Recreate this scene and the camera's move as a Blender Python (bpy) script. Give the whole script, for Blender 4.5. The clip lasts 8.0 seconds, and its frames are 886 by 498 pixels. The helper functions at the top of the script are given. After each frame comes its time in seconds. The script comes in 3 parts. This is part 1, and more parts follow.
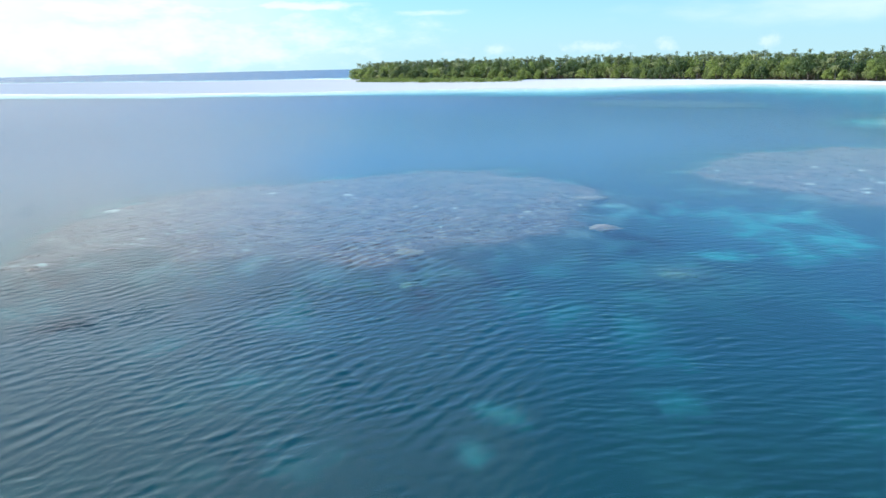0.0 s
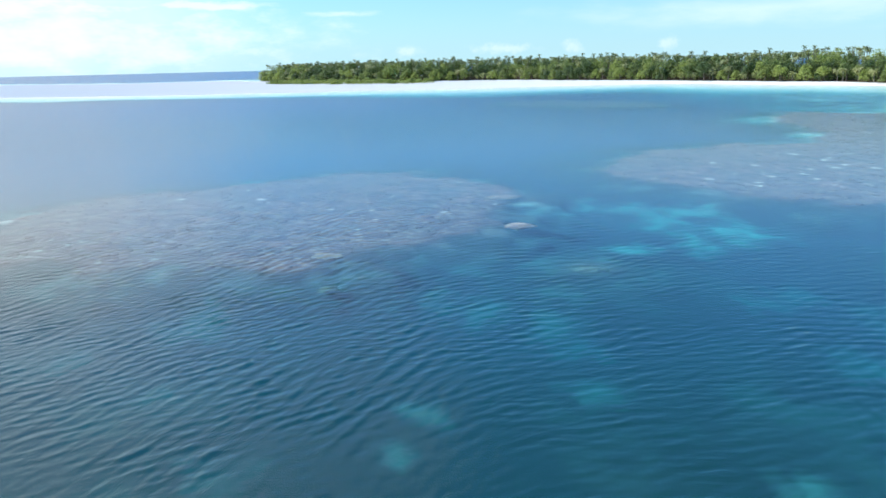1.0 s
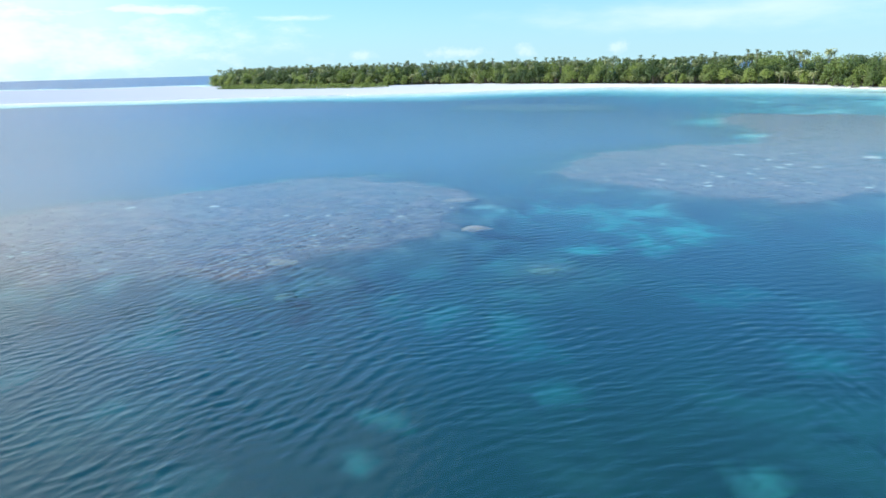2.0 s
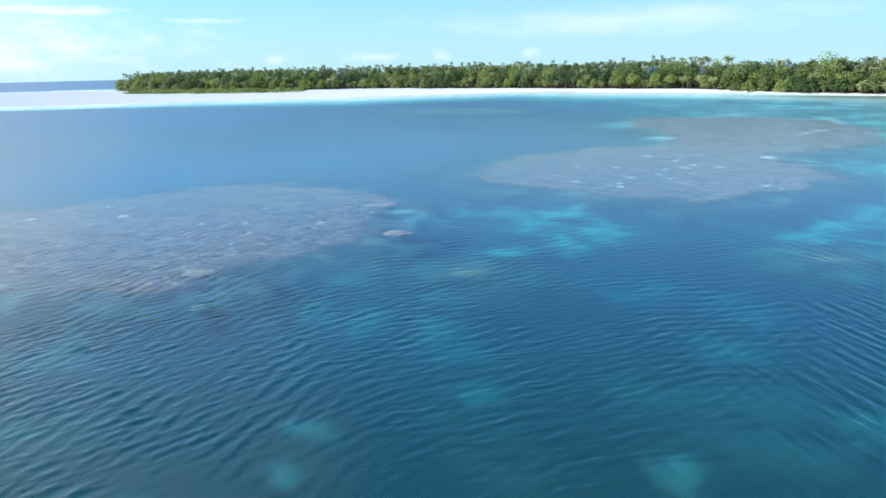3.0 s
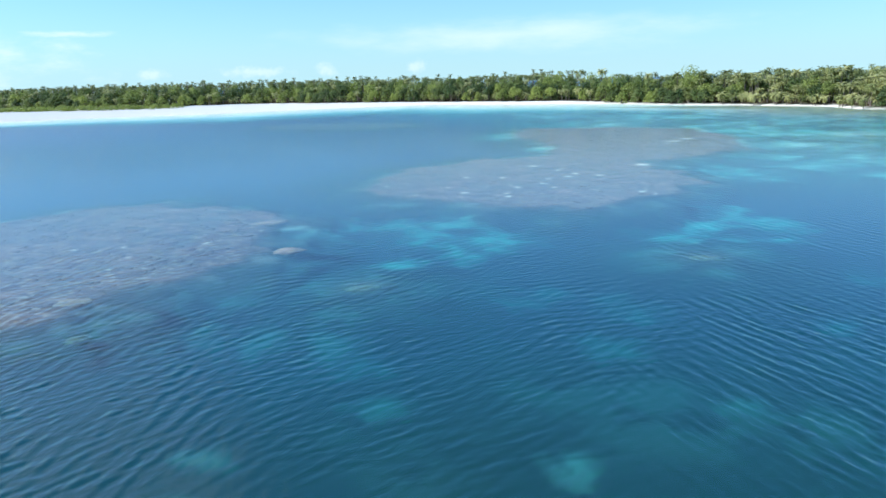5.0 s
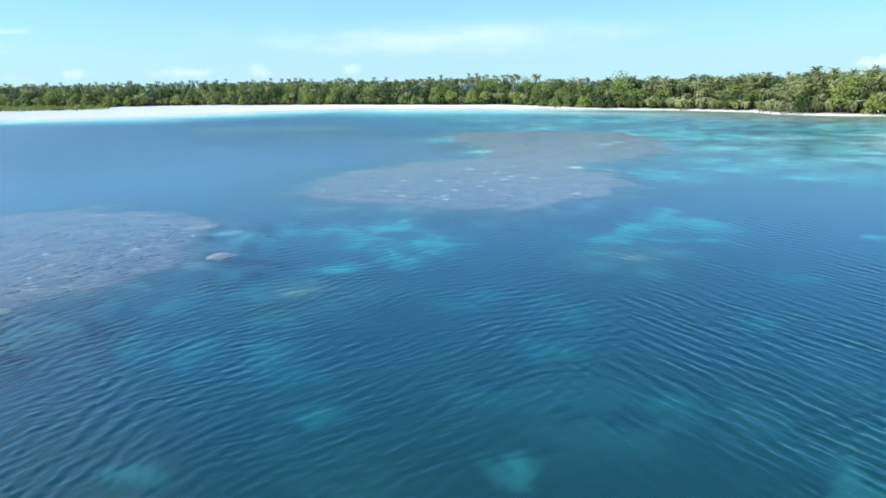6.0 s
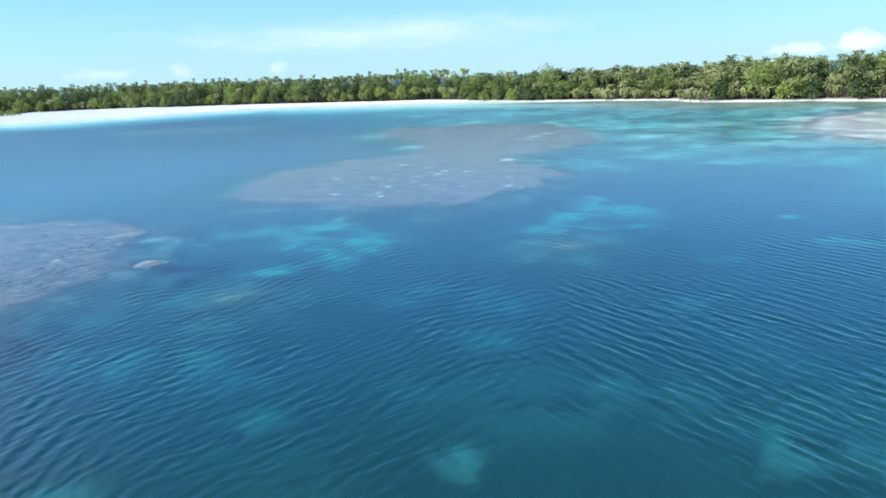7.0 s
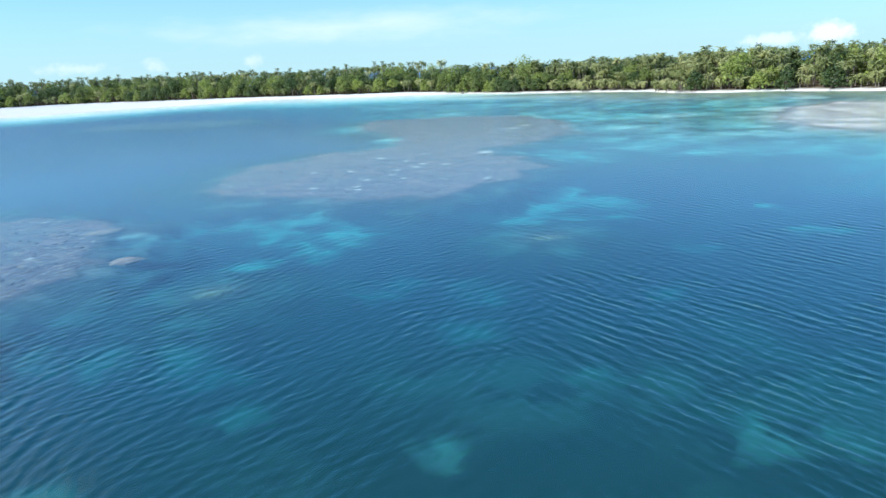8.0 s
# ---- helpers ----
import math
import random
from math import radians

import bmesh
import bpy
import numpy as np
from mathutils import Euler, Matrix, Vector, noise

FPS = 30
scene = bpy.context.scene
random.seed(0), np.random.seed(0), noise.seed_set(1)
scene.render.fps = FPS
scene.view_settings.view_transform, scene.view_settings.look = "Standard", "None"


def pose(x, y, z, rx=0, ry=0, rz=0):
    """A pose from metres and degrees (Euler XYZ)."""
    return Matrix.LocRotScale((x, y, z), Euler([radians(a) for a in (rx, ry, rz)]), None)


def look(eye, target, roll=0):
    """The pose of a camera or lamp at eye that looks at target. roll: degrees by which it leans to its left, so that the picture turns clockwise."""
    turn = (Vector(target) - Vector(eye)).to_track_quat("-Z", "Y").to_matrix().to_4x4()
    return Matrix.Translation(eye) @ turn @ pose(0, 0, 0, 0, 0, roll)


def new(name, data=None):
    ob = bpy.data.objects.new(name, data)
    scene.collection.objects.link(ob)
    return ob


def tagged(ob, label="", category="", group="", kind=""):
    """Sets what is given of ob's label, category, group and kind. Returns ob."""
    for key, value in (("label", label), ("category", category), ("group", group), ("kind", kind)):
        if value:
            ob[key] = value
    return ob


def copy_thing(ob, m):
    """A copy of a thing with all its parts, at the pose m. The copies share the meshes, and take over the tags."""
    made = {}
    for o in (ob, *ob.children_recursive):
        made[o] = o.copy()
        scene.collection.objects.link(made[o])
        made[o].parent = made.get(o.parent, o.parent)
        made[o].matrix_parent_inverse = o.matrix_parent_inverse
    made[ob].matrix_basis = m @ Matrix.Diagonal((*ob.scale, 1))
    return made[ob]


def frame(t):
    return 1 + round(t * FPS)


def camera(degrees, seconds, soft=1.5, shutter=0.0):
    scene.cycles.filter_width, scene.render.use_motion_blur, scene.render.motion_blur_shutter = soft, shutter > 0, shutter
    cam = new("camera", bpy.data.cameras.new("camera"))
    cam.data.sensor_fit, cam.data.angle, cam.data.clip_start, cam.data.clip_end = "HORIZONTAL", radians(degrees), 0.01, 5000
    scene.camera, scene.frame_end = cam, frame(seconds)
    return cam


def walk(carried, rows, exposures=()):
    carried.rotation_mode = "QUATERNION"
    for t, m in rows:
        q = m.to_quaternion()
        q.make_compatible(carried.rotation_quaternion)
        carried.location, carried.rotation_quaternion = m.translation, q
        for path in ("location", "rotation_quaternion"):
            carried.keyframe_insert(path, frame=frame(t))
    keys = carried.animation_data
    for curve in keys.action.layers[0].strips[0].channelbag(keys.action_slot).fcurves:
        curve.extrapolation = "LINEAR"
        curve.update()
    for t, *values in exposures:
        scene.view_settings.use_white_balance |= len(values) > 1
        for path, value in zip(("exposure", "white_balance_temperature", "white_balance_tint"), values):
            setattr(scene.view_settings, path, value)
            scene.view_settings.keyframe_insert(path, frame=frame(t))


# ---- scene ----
from collections import namedtuple

EYE = (0.0, 0.0, 14.0)
cam = camera(64.95, 8.0)
TURNS = [  # seconds, yaw, pitch, roll
    (0.0, -0.46, -14.80, -1.31),
    (0.5, -4.77, -14.76, -1.24),
    (1.0, -7.43, -14.84, -1.34),
    (1.5, -8.73, -14.58, -1.52),
    (3.0, -17.71, -14.41, -1.34),
    (3.5, -20.66, -13.56, -1.36),
    (4.0, -23.40, -13.71, -1.05),
    (4.5, -25.20, -13.57, -1.72),
    (6.0, -31.98, -13.42, -1.12),
    (6.5, -35.92, -13.39, -1.97),
    (7.0, -37.33, -13.93, -2.45),
    (7.5, -38.05, -14.29, -2.45),
    (8.0, -39.04, -14.60, -2.79),
]
walk(cam, [(t, pose(*EYE, 90 + pitch, 0, yaw) @ pose(0, 0, 0, 0, 0, roll)) for t, yaw, pitch, roll in TURNS],
     [(0.0, 0.32, 5500, 10), (8.0, 0.32, 5500, 10)])

# ---- light ----
SUN_TO = Vector((-0.66, 0.28, 0.70)).normalized()
sun = new("sun", bpy.data.lights.new("sun", "SUN"))
sun.data.energy, sun.data.angle, sun.data.color = 4.0, radians(0.6), (1.0, 0.95, 0.88)
sun.matrix_world = look(SUN_TO * 100, (0, 0, 0))


def nodes_of(owner):
    owner.use_nodes = True
    owner.node_tree.nodes.clear()
    return owner.node_tree


class Web:
    """Short hand for node trees."""

    def __init__(self, tree):
        self.tree = tree

    def node(self, kind, **values):
        n = self.tree.nodes.new(kind)
        for key, value in values.items():
            setattr(n, key, value)
        return n

    def put(self, socket, value):
        if isinstance(value, bpy.types.NodeSocket):
            self.tree.links.new(value, socket)
        elif value is not None:
            if isinstance(value, (tuple, list)) and len(value) == 3 and socket.type == "RGBA":
                value = (*value, 1)
            socket.default_value = value

    def math(self, op, a, b=None, c=None, clamp=False):
        n = self.node("ShaderNodeMath", operation=op, use_clamp=clamp)
        for s, v in zip(n.inputs, (a, b, c)):
            self.put(s, v)
        return n.outputs[0]

    def vec(self, op, a, b=None):
        n = self.node("ShaderNodeVectorMath", operation=op)
        self.put(n.inputs[0], a)
        if op == "SCALE":
            self.put(n.inputs["Scale"], b)
        else:
            self.put(n.inputs[1], b)
        return n.outputs["Value"] if op in ("DOT_PRODUCT", "LENGTH") else n.outputs[0]

    def mix(self, fac, a, b, blend="MIX"):
        n = self.node("ShaderNodeMix", data_type="RGBA", blend_type=blend)
        self.put(n.inputs[0], fac), self.put(n.inputs[6], a), self.put(n.inputs[7], b)
        return n.outputs[2]

    def span(self, value, a, b, low=0.0, high=1.0, smooth=True):
        n = self.node("ShaderNodeMapRange", interpolation_type="SMOOTHSTEP" if smooth else "LINEAR")
        for s, v in zip(n.inputs, (value, a, b, low, high)):
            self.put(s, v)
        return n.outputs[0]

    def noise(self, vector, scale, detail=3.0, rough=0.55, warp=0.0):
        n = self.node("ShaderNodeTexNoise")
        self.put(n.inputs["Vector"], vector)
        for key, v in (("Scale", scale), ("Detail", detail), ("Roughness", rough), ("Distortion", warp)):
            self.put(n.inputs[key], v)
        return n.outputs[0]

    def mapped(self, vector, scale=(1, 1, 1), turn=0.0, shift=(0, 0, 0)):
        n = self.node("ShaderNodeMapping")
        self.put(n.inputs[0], vector)
        n.inputs["Scale"].default_value = scale
        n.inputs["Rotation"].default_value = (0, 0, turn)
        n.inputs["Location"].default_value = shift
        return n.outputs[0]

    def bump(self, height, strength=1.0, distance=1.0):
        n = self.node("ShaderNodeBump")
        n.inputs["Strength"].default_value, n.inputs["Distance"].default_value = strength, distance
        self.put(n.inputs["Height"], height)
        return n.outputs[0]


# ---- sky ----
world = bpy.data.worlds.new("sky")
scene.world = world
w = Web(nodes_of(world))
sky = w.node("ShaderNodeTexSky", sky_type="NISHITA", sun_disc=False, sun_elevation=math.asin(SUN_TO.z),
             sun_rotation=math.atan2(SUN_TO.x, SUN_TO.y), altitude=10, air_density=1.0, dust_density=0.8, ozone_density=1.5)
ray = w.node("ShaderNodeTexCoord").outputs["Generated"]
parts = w.node("ShaderNodeSeparateXYZ")
w.put(parts.inputs[0], ray)
bearing = w.math("MULTIPLY", w.math("ARCTAN2", parts.outputs[0], parts.outputs[1]), 180 / math.pi)  # degrees, clockwise from +y
height = w.math("MULTIPLY", w.math("ARCSINE", parts.outputs[2]), 180 / math.pi)
flat_ray = w.node("ShaderNodeCombineXYZ")
w.put(flat_ray.inputs[0], bearing), w.put(flat_ray.inputs[1], height)
chart = flat_ray.outputs[0]


def cloud_bank(at, up, wide, high, scale, stretch, low, top, seed):
    """How thick a cloud is: an uneven bank round a bearing and a height, in degrees."""
    x = w.math("DIVIDE", w.math("SUBTRACT", bearing, at), wide)
    y = w.math("DIVIDE", w.math("SUBTRACT", height, up), high)
    far = w.math("SQRT", w.math("ADD", w.math("MULTIPLY", x, x), w.math("MULTIPLY", y, y)))
    grain = w.noise(w.mapped(chart, (1, stretch, 1), 0, (seed, seed * 0.7, 0)), scale, 6, 0.58)
    body = w.math("SUBTRACT", w.math("ADD", grain, 0.55), w.math("MULTIPLY", far, 0.55))
    return w.span(body, low, top)


CLOUDS = [  # bearing, height, half width, half height, grain, stretch, from, to, seed, thickness
    # the first bank, mostly out of view, is added to whiten the water's reflection
    (-66, 31, 48, 33, 0.03, 1.6, 0.11, 0.66, 0.4, 1.0), (-25, 4.5, 14, 1.5, 0.30, 3.4, 0.40, 0.95, 3.0, 0.95), (-10, 4.6, 7, 0.6, 0.40, 4.0, 0.55, 1.0, 8.0, 0.8),
    (-15, 3.2, 6, 0.45, 0.40, 4.0, 0.50, 1.0, 2.3, 0.6), (0, 4.0, 4, 0.35, 0.50, 4.0, 0.55, 1.05, 9.0, 0.5),
    (-28, 2.2, 22, 2.6, 0.30, 2.2, 0.26, 0.95, 5.0, 0.95), (-7, 1.3, 2.5, 0.5, 0.9, 1.5, 0.5, 1.0, 4.4, 0.38),
    (33, 3.4, 14, 1.1, 0.22, 3.5, 0.20, 1.25, 1.7, 0.5), (5, 1.1, 1.3, 0.6, 1.3, 1.0, 0.5, 1.0, 7.2, 0.38),
    (12.5, 1.1, 3.2, 0.55, 1.2, 1.2, 0.5, 1.0, 6.2, 0.38), (18, 1.2, 1.0, 0.7, 1.4, 1.0, 0.5, 1.0, 3.6, 0.38),
    (25, 1.2, 1.0, 0.7, 1.4, 1.0, 0.5, 1.0, 5.6, 0.38), (64.3, 0.9, 2.2, 0.55, 1.0, 1.0, 0.45, 0.90, 4.1, 0.65),
    (67.8, 1.1, 1.9, 0.95, 1.1, 1.0, 0.45, 0.88, 2.9, 0.9),
]
thick = None
for at, up, wide, high, scale, stretch, low, top, seed, most in CLOUDS:
    bank = w.math("MULTIPLY", cloud_bank(at, up, wide, high, scale, stretch, low, top, seed), most)
    thick = bank if thick is None else w.math("MAXIMUM", thick, bank)
background = w.node("ShaderNodeBackground")
haze = w.math("MULTIPLY", w.math("EXPONENT", w.math("DIVIDE", w.math("ABSOLUTE", height), -5.0)), 0.85)
air = w.mix(haze, w.vec("SCALE", w.mix(1.0, sky.outputs[0], (0.56, 0.845, 1.06), "MULTIPLY"), w.span(height, 5.0, 18.0, 1.0, 1.18)), (4.0, 5.5, 5.2))
w.put(background.inputs["Color"], w.mix(thick, air, (6.6, 6.6, 6.1)))
w.put(background.inputs["Strength"], 0.14)
w.put(w.node("ShaderNodeOutputWorld").inputs[0], background.outputs[0])


# ---- materials ----
def material(name):
    m = bpy.data.materials.new(name)
    web = Web(nodes_of(m))
    web.out = web.node("ShaderNodeOutputMaterial")
    return m, web


def principled(web, color, rough, normal=None, **more):
    p = web.node("ShaderNodeBsdfPrincipled")
    web.put(p.inputs["Base Color"], color), web.put(p.inputs["Roughness"], rough)
    if normal is not None:
        web.put(p.inputs["Normal"], normal)
    for key, v in more.items():
        web.put(p.inputs[key.replace("_", " ")], v)
    web.put(web.out.inputs[0], p.outputs[0])
    return p


def named(web, name):
    n = web.node("ShaderNodeAttribute", attribute_type="GEOMETRY", attribute_name=name)
    return n.outputs["Fac"]


def depth_tinted(g, bed, level, normal):
    """A rough surface with the sea water's loss of light by depth, red first, painted into its colour; above the water
    it is plain.
    """
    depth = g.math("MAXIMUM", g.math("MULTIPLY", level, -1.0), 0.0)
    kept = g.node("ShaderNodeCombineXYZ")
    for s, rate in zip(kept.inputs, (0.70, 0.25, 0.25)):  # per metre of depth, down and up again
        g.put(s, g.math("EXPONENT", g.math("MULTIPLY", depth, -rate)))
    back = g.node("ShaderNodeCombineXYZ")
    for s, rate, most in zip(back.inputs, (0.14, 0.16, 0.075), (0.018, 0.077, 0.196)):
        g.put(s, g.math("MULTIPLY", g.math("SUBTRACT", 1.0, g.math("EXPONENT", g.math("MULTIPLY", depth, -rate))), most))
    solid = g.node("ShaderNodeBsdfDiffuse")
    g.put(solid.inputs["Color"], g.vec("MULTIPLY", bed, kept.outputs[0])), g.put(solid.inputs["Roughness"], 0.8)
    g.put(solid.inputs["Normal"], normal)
    haze = g.node("ShaderNodeBsdfDiffuse")  # the water's scattered light, painted onto the bed as colour; it has no slope
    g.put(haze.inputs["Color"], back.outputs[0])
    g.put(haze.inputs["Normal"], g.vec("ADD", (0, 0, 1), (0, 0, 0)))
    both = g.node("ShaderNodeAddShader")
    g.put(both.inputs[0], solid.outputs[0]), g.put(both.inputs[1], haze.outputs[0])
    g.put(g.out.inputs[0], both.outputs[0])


def make_ground_material():
    """Sand, coral, weed and forest floor; under water the light lost with depth (red first, as in sea water) is painted
    into the colour.
    """
    m, g = material("ground")
    place = g.node("ShaderNodeNewGeometry").outputs["Position"]
    xyz = g.node("ShaderNodeSeparateXYZ")
    g.put(xyz.inputs[0], place)
    fine, mid, wide = g.noise(place, 2.2, 5, 0.65), g.noise(place, 0.45, 4, 0.6), g.noise(place, 0.06, 3)
    sand = g.mix(mid, (0.84, 0.80, 0.72), (0.77, 0.72, 0.61))
    rubble = g.mix(fine, (0.006, 0.012, 0.007), (0.020, 0.032, 0.018))
    blotch = g.noise(place, 0.6, 5, 0.66)
    coral = g.mix(g.span(blotch, 0.38, 0.66), (0.105, 0.070, 0.062), (0.27, 0.19, 0.155))
    coral = g.mix(g.span(mid, 0.42, 0.7), coral, (0.20, 0.14, 0.115))
    coral = g.mix(g.span(g.noise(place, 1.7, 3, 0.6, 0.5), 0.56, 0.64), coral, (0.42, 0.34, 0.27))
    coral = g.mix(g.math("MULTIPLY", g.span(g.noise(place, 0.8, 2, 0.5), 0.66, 0.72), g.span(wide, 0.45, 0.6)), coral, (0.74, 0.69, 0.59))
    weed = g.mix(fine, (0.15, 0.16, 0.08), (0.33, 0.31, 0.19))
    floor = g.mix(fine, (0.05, 0.04, 0.025), (0.13, 0.10, 0.06))
    bed = g.mix(named(g, "sand"), rubble, sand)
    bed = g.mix(named(g, "reef"), bed, coral)
    bed = g.mix(named(g, "weed"), bed, weed)
    bed = g.mix(named(g, "forest"), bed, floor)
    depth_tinted(g, bed, xyz.outputs[2], g.bump(g.math("ADD", fine, mid), 0.35, 0.2))
    return m


def make_water_material():
    """Clear sea water; the waves are in the mesh, the finest ripples here."""
    m, g = material("sea_water")
    place = g.node("ShaderNodeNewGeometry").outputs["Position"]
    mid = g.noise(g.mapped(place, (0.7, 1.3, 1), radians(-25)), 2.2, 1, 0.5, 0.3)
    gust = g.span(g.noise(g.mapped(place, (1, 0.6, 1), radians(30)), 0.03, 3), 0.3, 0.7, 0.6, 1.2)
    normal = g.bump(g.math("MULTIPLY", g.math("MULTIPLY", mid, 0.022), gust), 1.0, 1.0)
    fresnel = g.node("ShaderNodeFresnel")
    g.put(fresnel.inputs["IOR"], 1.333), g.put(fresnel.inputs["Normal"], normal)
    clear = g.node("ShaderNodeBsdfRefraction")
    g.put(clear.inputs["Color"], (0.97, 0.99, 1.0)), g.put(clear.inputs["Roughness"], 0.02)
    g.put(clear.inputs["IOR"], 1.333), g.put(clear.inputs["Normal"], normal)
    shine = g.node("ShaderNodeBsdfGlossy")
    g.put(shine.inputs["Color"], (1, 1, 1)), g.put(shine.inputs["Roughness"], named(g, "chop")), g.put(shine.inputs["Normal"], normal)
    both = g.node("ShaderNodeMixShader")
    g.put(both.inputs[0], g.math("MINIMUM", fresnel.outputs[0], 0.36)), g.put(both.inputs[1], clear.outputs[0]), g.put(both.inputs[2], shine.outputs[0])
    g.put(g.out.inputs[0], both.outputs[0])
    return m


def make_leaf_material(name, dark, light, dry, rough=0.5):
    m, g = material(name)
    whole = g.node("ShaderNodeObjectInfo").outputs["Random"]
    geometry = g.node("ShaderNodeNewGeometry")
    each = geometry.outputs["Random Per Island"]
    grain = g.noise(geometry.outputs["Position"], 0.5, 3)
    color = g.mix(each, dark, light)
    color = g.mix(g.span(g.math("ADD", g.math("MULTIPLY", whole, 0.80), g.math("MULTIPLY", grain, 0.40)), 0.32, 1.0), color, dry)
    p = g.node("ShaderNodeBsdfPrincipled")
    g.put(p.inputs["Base Color"], color), g.put(p.inputs["Roughness"], rough)
    thin = g.node("ShaderNodeBsdfTranslucent")
    g.put(thin.inputs["Color"], color)
    both = g.node("ShaderNodeMixShader")
    g.put(both.inputs[0], 0.38), g.put(both.inputs[1], p.outputs[0]), g.put(both.inputs[2], thin.outputs[0])
    g.put(g.out.inputs[0], both.outputs[0])
    return m


def make_bark_material(name, dark, light):
    m, g = material(name)
    place = g.node("ShaderNodeTexCoord").outputs["Object"]
    rings = g.noise(g.mapped(place, (2, 2, 5)), 1.5, 4)
    principled(g, g.mix(rings, dark, light), 0.9, g.bump(rings, 0.6, 0.05))
    return m


def make_coral_material(name, dark, light, stain):
    m, g = material(name)
    place = g.node("ShaderNodeNewGeometry").outputs["Position"]
    fine, mid = g.noise(place, 4.0, 5, 0.65), g.noise(place, 1.1, 3)
    color = g.mix(g.span(fine, 0.35, 0.7), dark, light)
    color = g.mix(g.span(mid, 0.5, 0.75), color, stain)
    xyz = g.node("ShaderNodeSeparateXYZ")
    g.put(xyz.inputs[0], place)
    # light lost in the water above is painted into the coral's colour
    depth_tinted(g, color, xyz.outputs[2], g.bump(fine, 0.7, 0.1))
    return m


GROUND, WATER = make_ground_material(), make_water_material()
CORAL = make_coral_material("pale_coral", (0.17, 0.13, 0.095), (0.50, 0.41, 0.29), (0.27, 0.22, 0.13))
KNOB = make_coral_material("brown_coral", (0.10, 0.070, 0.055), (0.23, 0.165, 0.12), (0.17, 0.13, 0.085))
FROND = make_leaf_material("palm_frond", (0.14, 0.18, 0.05), (0.36, 0.39, 0.13), (0.54, 0.54, 0.22), 0.4)
LEAF = make_leaf_material("broad_leaf", (0.045, 0.082, 0.024), (0.14, 0.20, 0.05), (0.36, 0.42, 0.09))
SCRUB = make_leaf_material("beach_scrub", (0.14, 0.20, 0.03), (0.28, 0.34, 0.06), (0.36, 0.38, 0.09))
BARK = make_bark_material("palm_bark", (0.16, 0.13, 0.10), (0.34, 0.30, 0.25))
WOOD = make_bark_material("tree_bark", (0.07, 0.055, 0.04), (0.18, 0.15, 0.11))


# ---- mesh helpers ----
def mesh_of(name, verts, faces, mat, smooth=False):
    me = bpy.data.meshes.new(name)
    me.from_pydata([tuple(v) for v in np.asarray(verts).tolist()], [], [tuple(f) for f in (faces.tolist() if isinstance(faces, np.ndarray) else faces)])
    me.materials.append(mat)
    if smooth:
        me.polygons.foreach_set("use_smooth", [True] * len(me.polygons))
    me.update()
    return me


def part(name, me, parent=None, label=""):
    ob = new(name, me)
    ob.parent = parent
    return tagged(ob, label)


def lattice(x, y, seed):
    h = np.sin(x * 127.1 + y * 311.7 + seed * 74.7) * 43758.5453
    return h - np.floor(h)


def value_noise(x, y, seed=0):
    xi, yi = np.floor(x), np.floor(y)
    fx, fy = x - xi, y - yi
    fx, fy = fx * fx * (3 - 2 * fx), fy * fy * (3 - 2 * fy)
    a, b = lattice(xi, yi, seed), lattice(xi + 1, yi, seed)
    c, d = lattice(xi, yi + 1, seed), lattice(xi + 1, yi + 1, seed)
    return (a * (1 - fx) + b * fx) * (1 - fy) + (c * (1 - fx) + d * fx) * fy


def fbm(x, y, scale, octaves=4, seed=0):
    total, weight, size = 0.0, 0.0, 1.0
    for i in range(octaves):
        total = total + value_noise(x / scale / size + i * 17.3, y / scale / size - i * 9.1, seed + i) * size
        weight, size = weight + size, size * 0.5
    return total / weight


def smooth(a, b, v):
    t = np.clip((v - a) / (b - a), 0, 1)
    return t * t * (3 - 2 * t)


def inside(x, y, outline):
    """Signed distance to a closed outline, positive inside."""
    best, odd = np.full(np.shape(x), 1e9), np.zeros(np.shape(x), bool)
    for (ax, ay), (bx, by) in zip(outline, outline[1:] + outline[:1]):
        ux, uy = bx - ax, by - ay
        t = np.clip(((x - ax) * ux + (y - ay) * uy) / (ux * ux + uy * uy), 0, 1)
        best = np.minimum(best, np.hypot(x - ax - t * ux, y - ay - t * uy))
        cross = (ay > y) != (by > y)
        odd ^= cross & (x < (bx - ax) * (y - ay) / (by - ay + 1e-12) + ax)
    return np.where(odd, best, -best)


# ---- the plan: coast, sand flat, reefs ----
SHORE = [(-95, 772), (-65, 712), (16, 611), (70, 575), (111, 560), (139, 528), (161, 478), (185, 444), (203, 401), (219, 362),
         (238, 330), (246, 286), (250, 251), (256, 219), (260, 180), (248, 160), (252, 140), (260, 120), (258, 90), (262, 40)]
LAND = SHORE + [(268, -60), (320, -300), (900, -300), (900, 600), (400, 900), (60, 870), (-70, 815)]
FLAT = [(-1900, 1500), (-600, 640), (-273, 451), (-146, 396), (-51, 381), (10, 373), (66, 357), (122, 356), (160, 352), (182, 300),
        (225, 258), (252, 215), (400, 300), (300, 700), (-60, 850), (-134, 1024), (-281, 990), (-519, 1167), (-807, 1344), (-1900, 2400)]

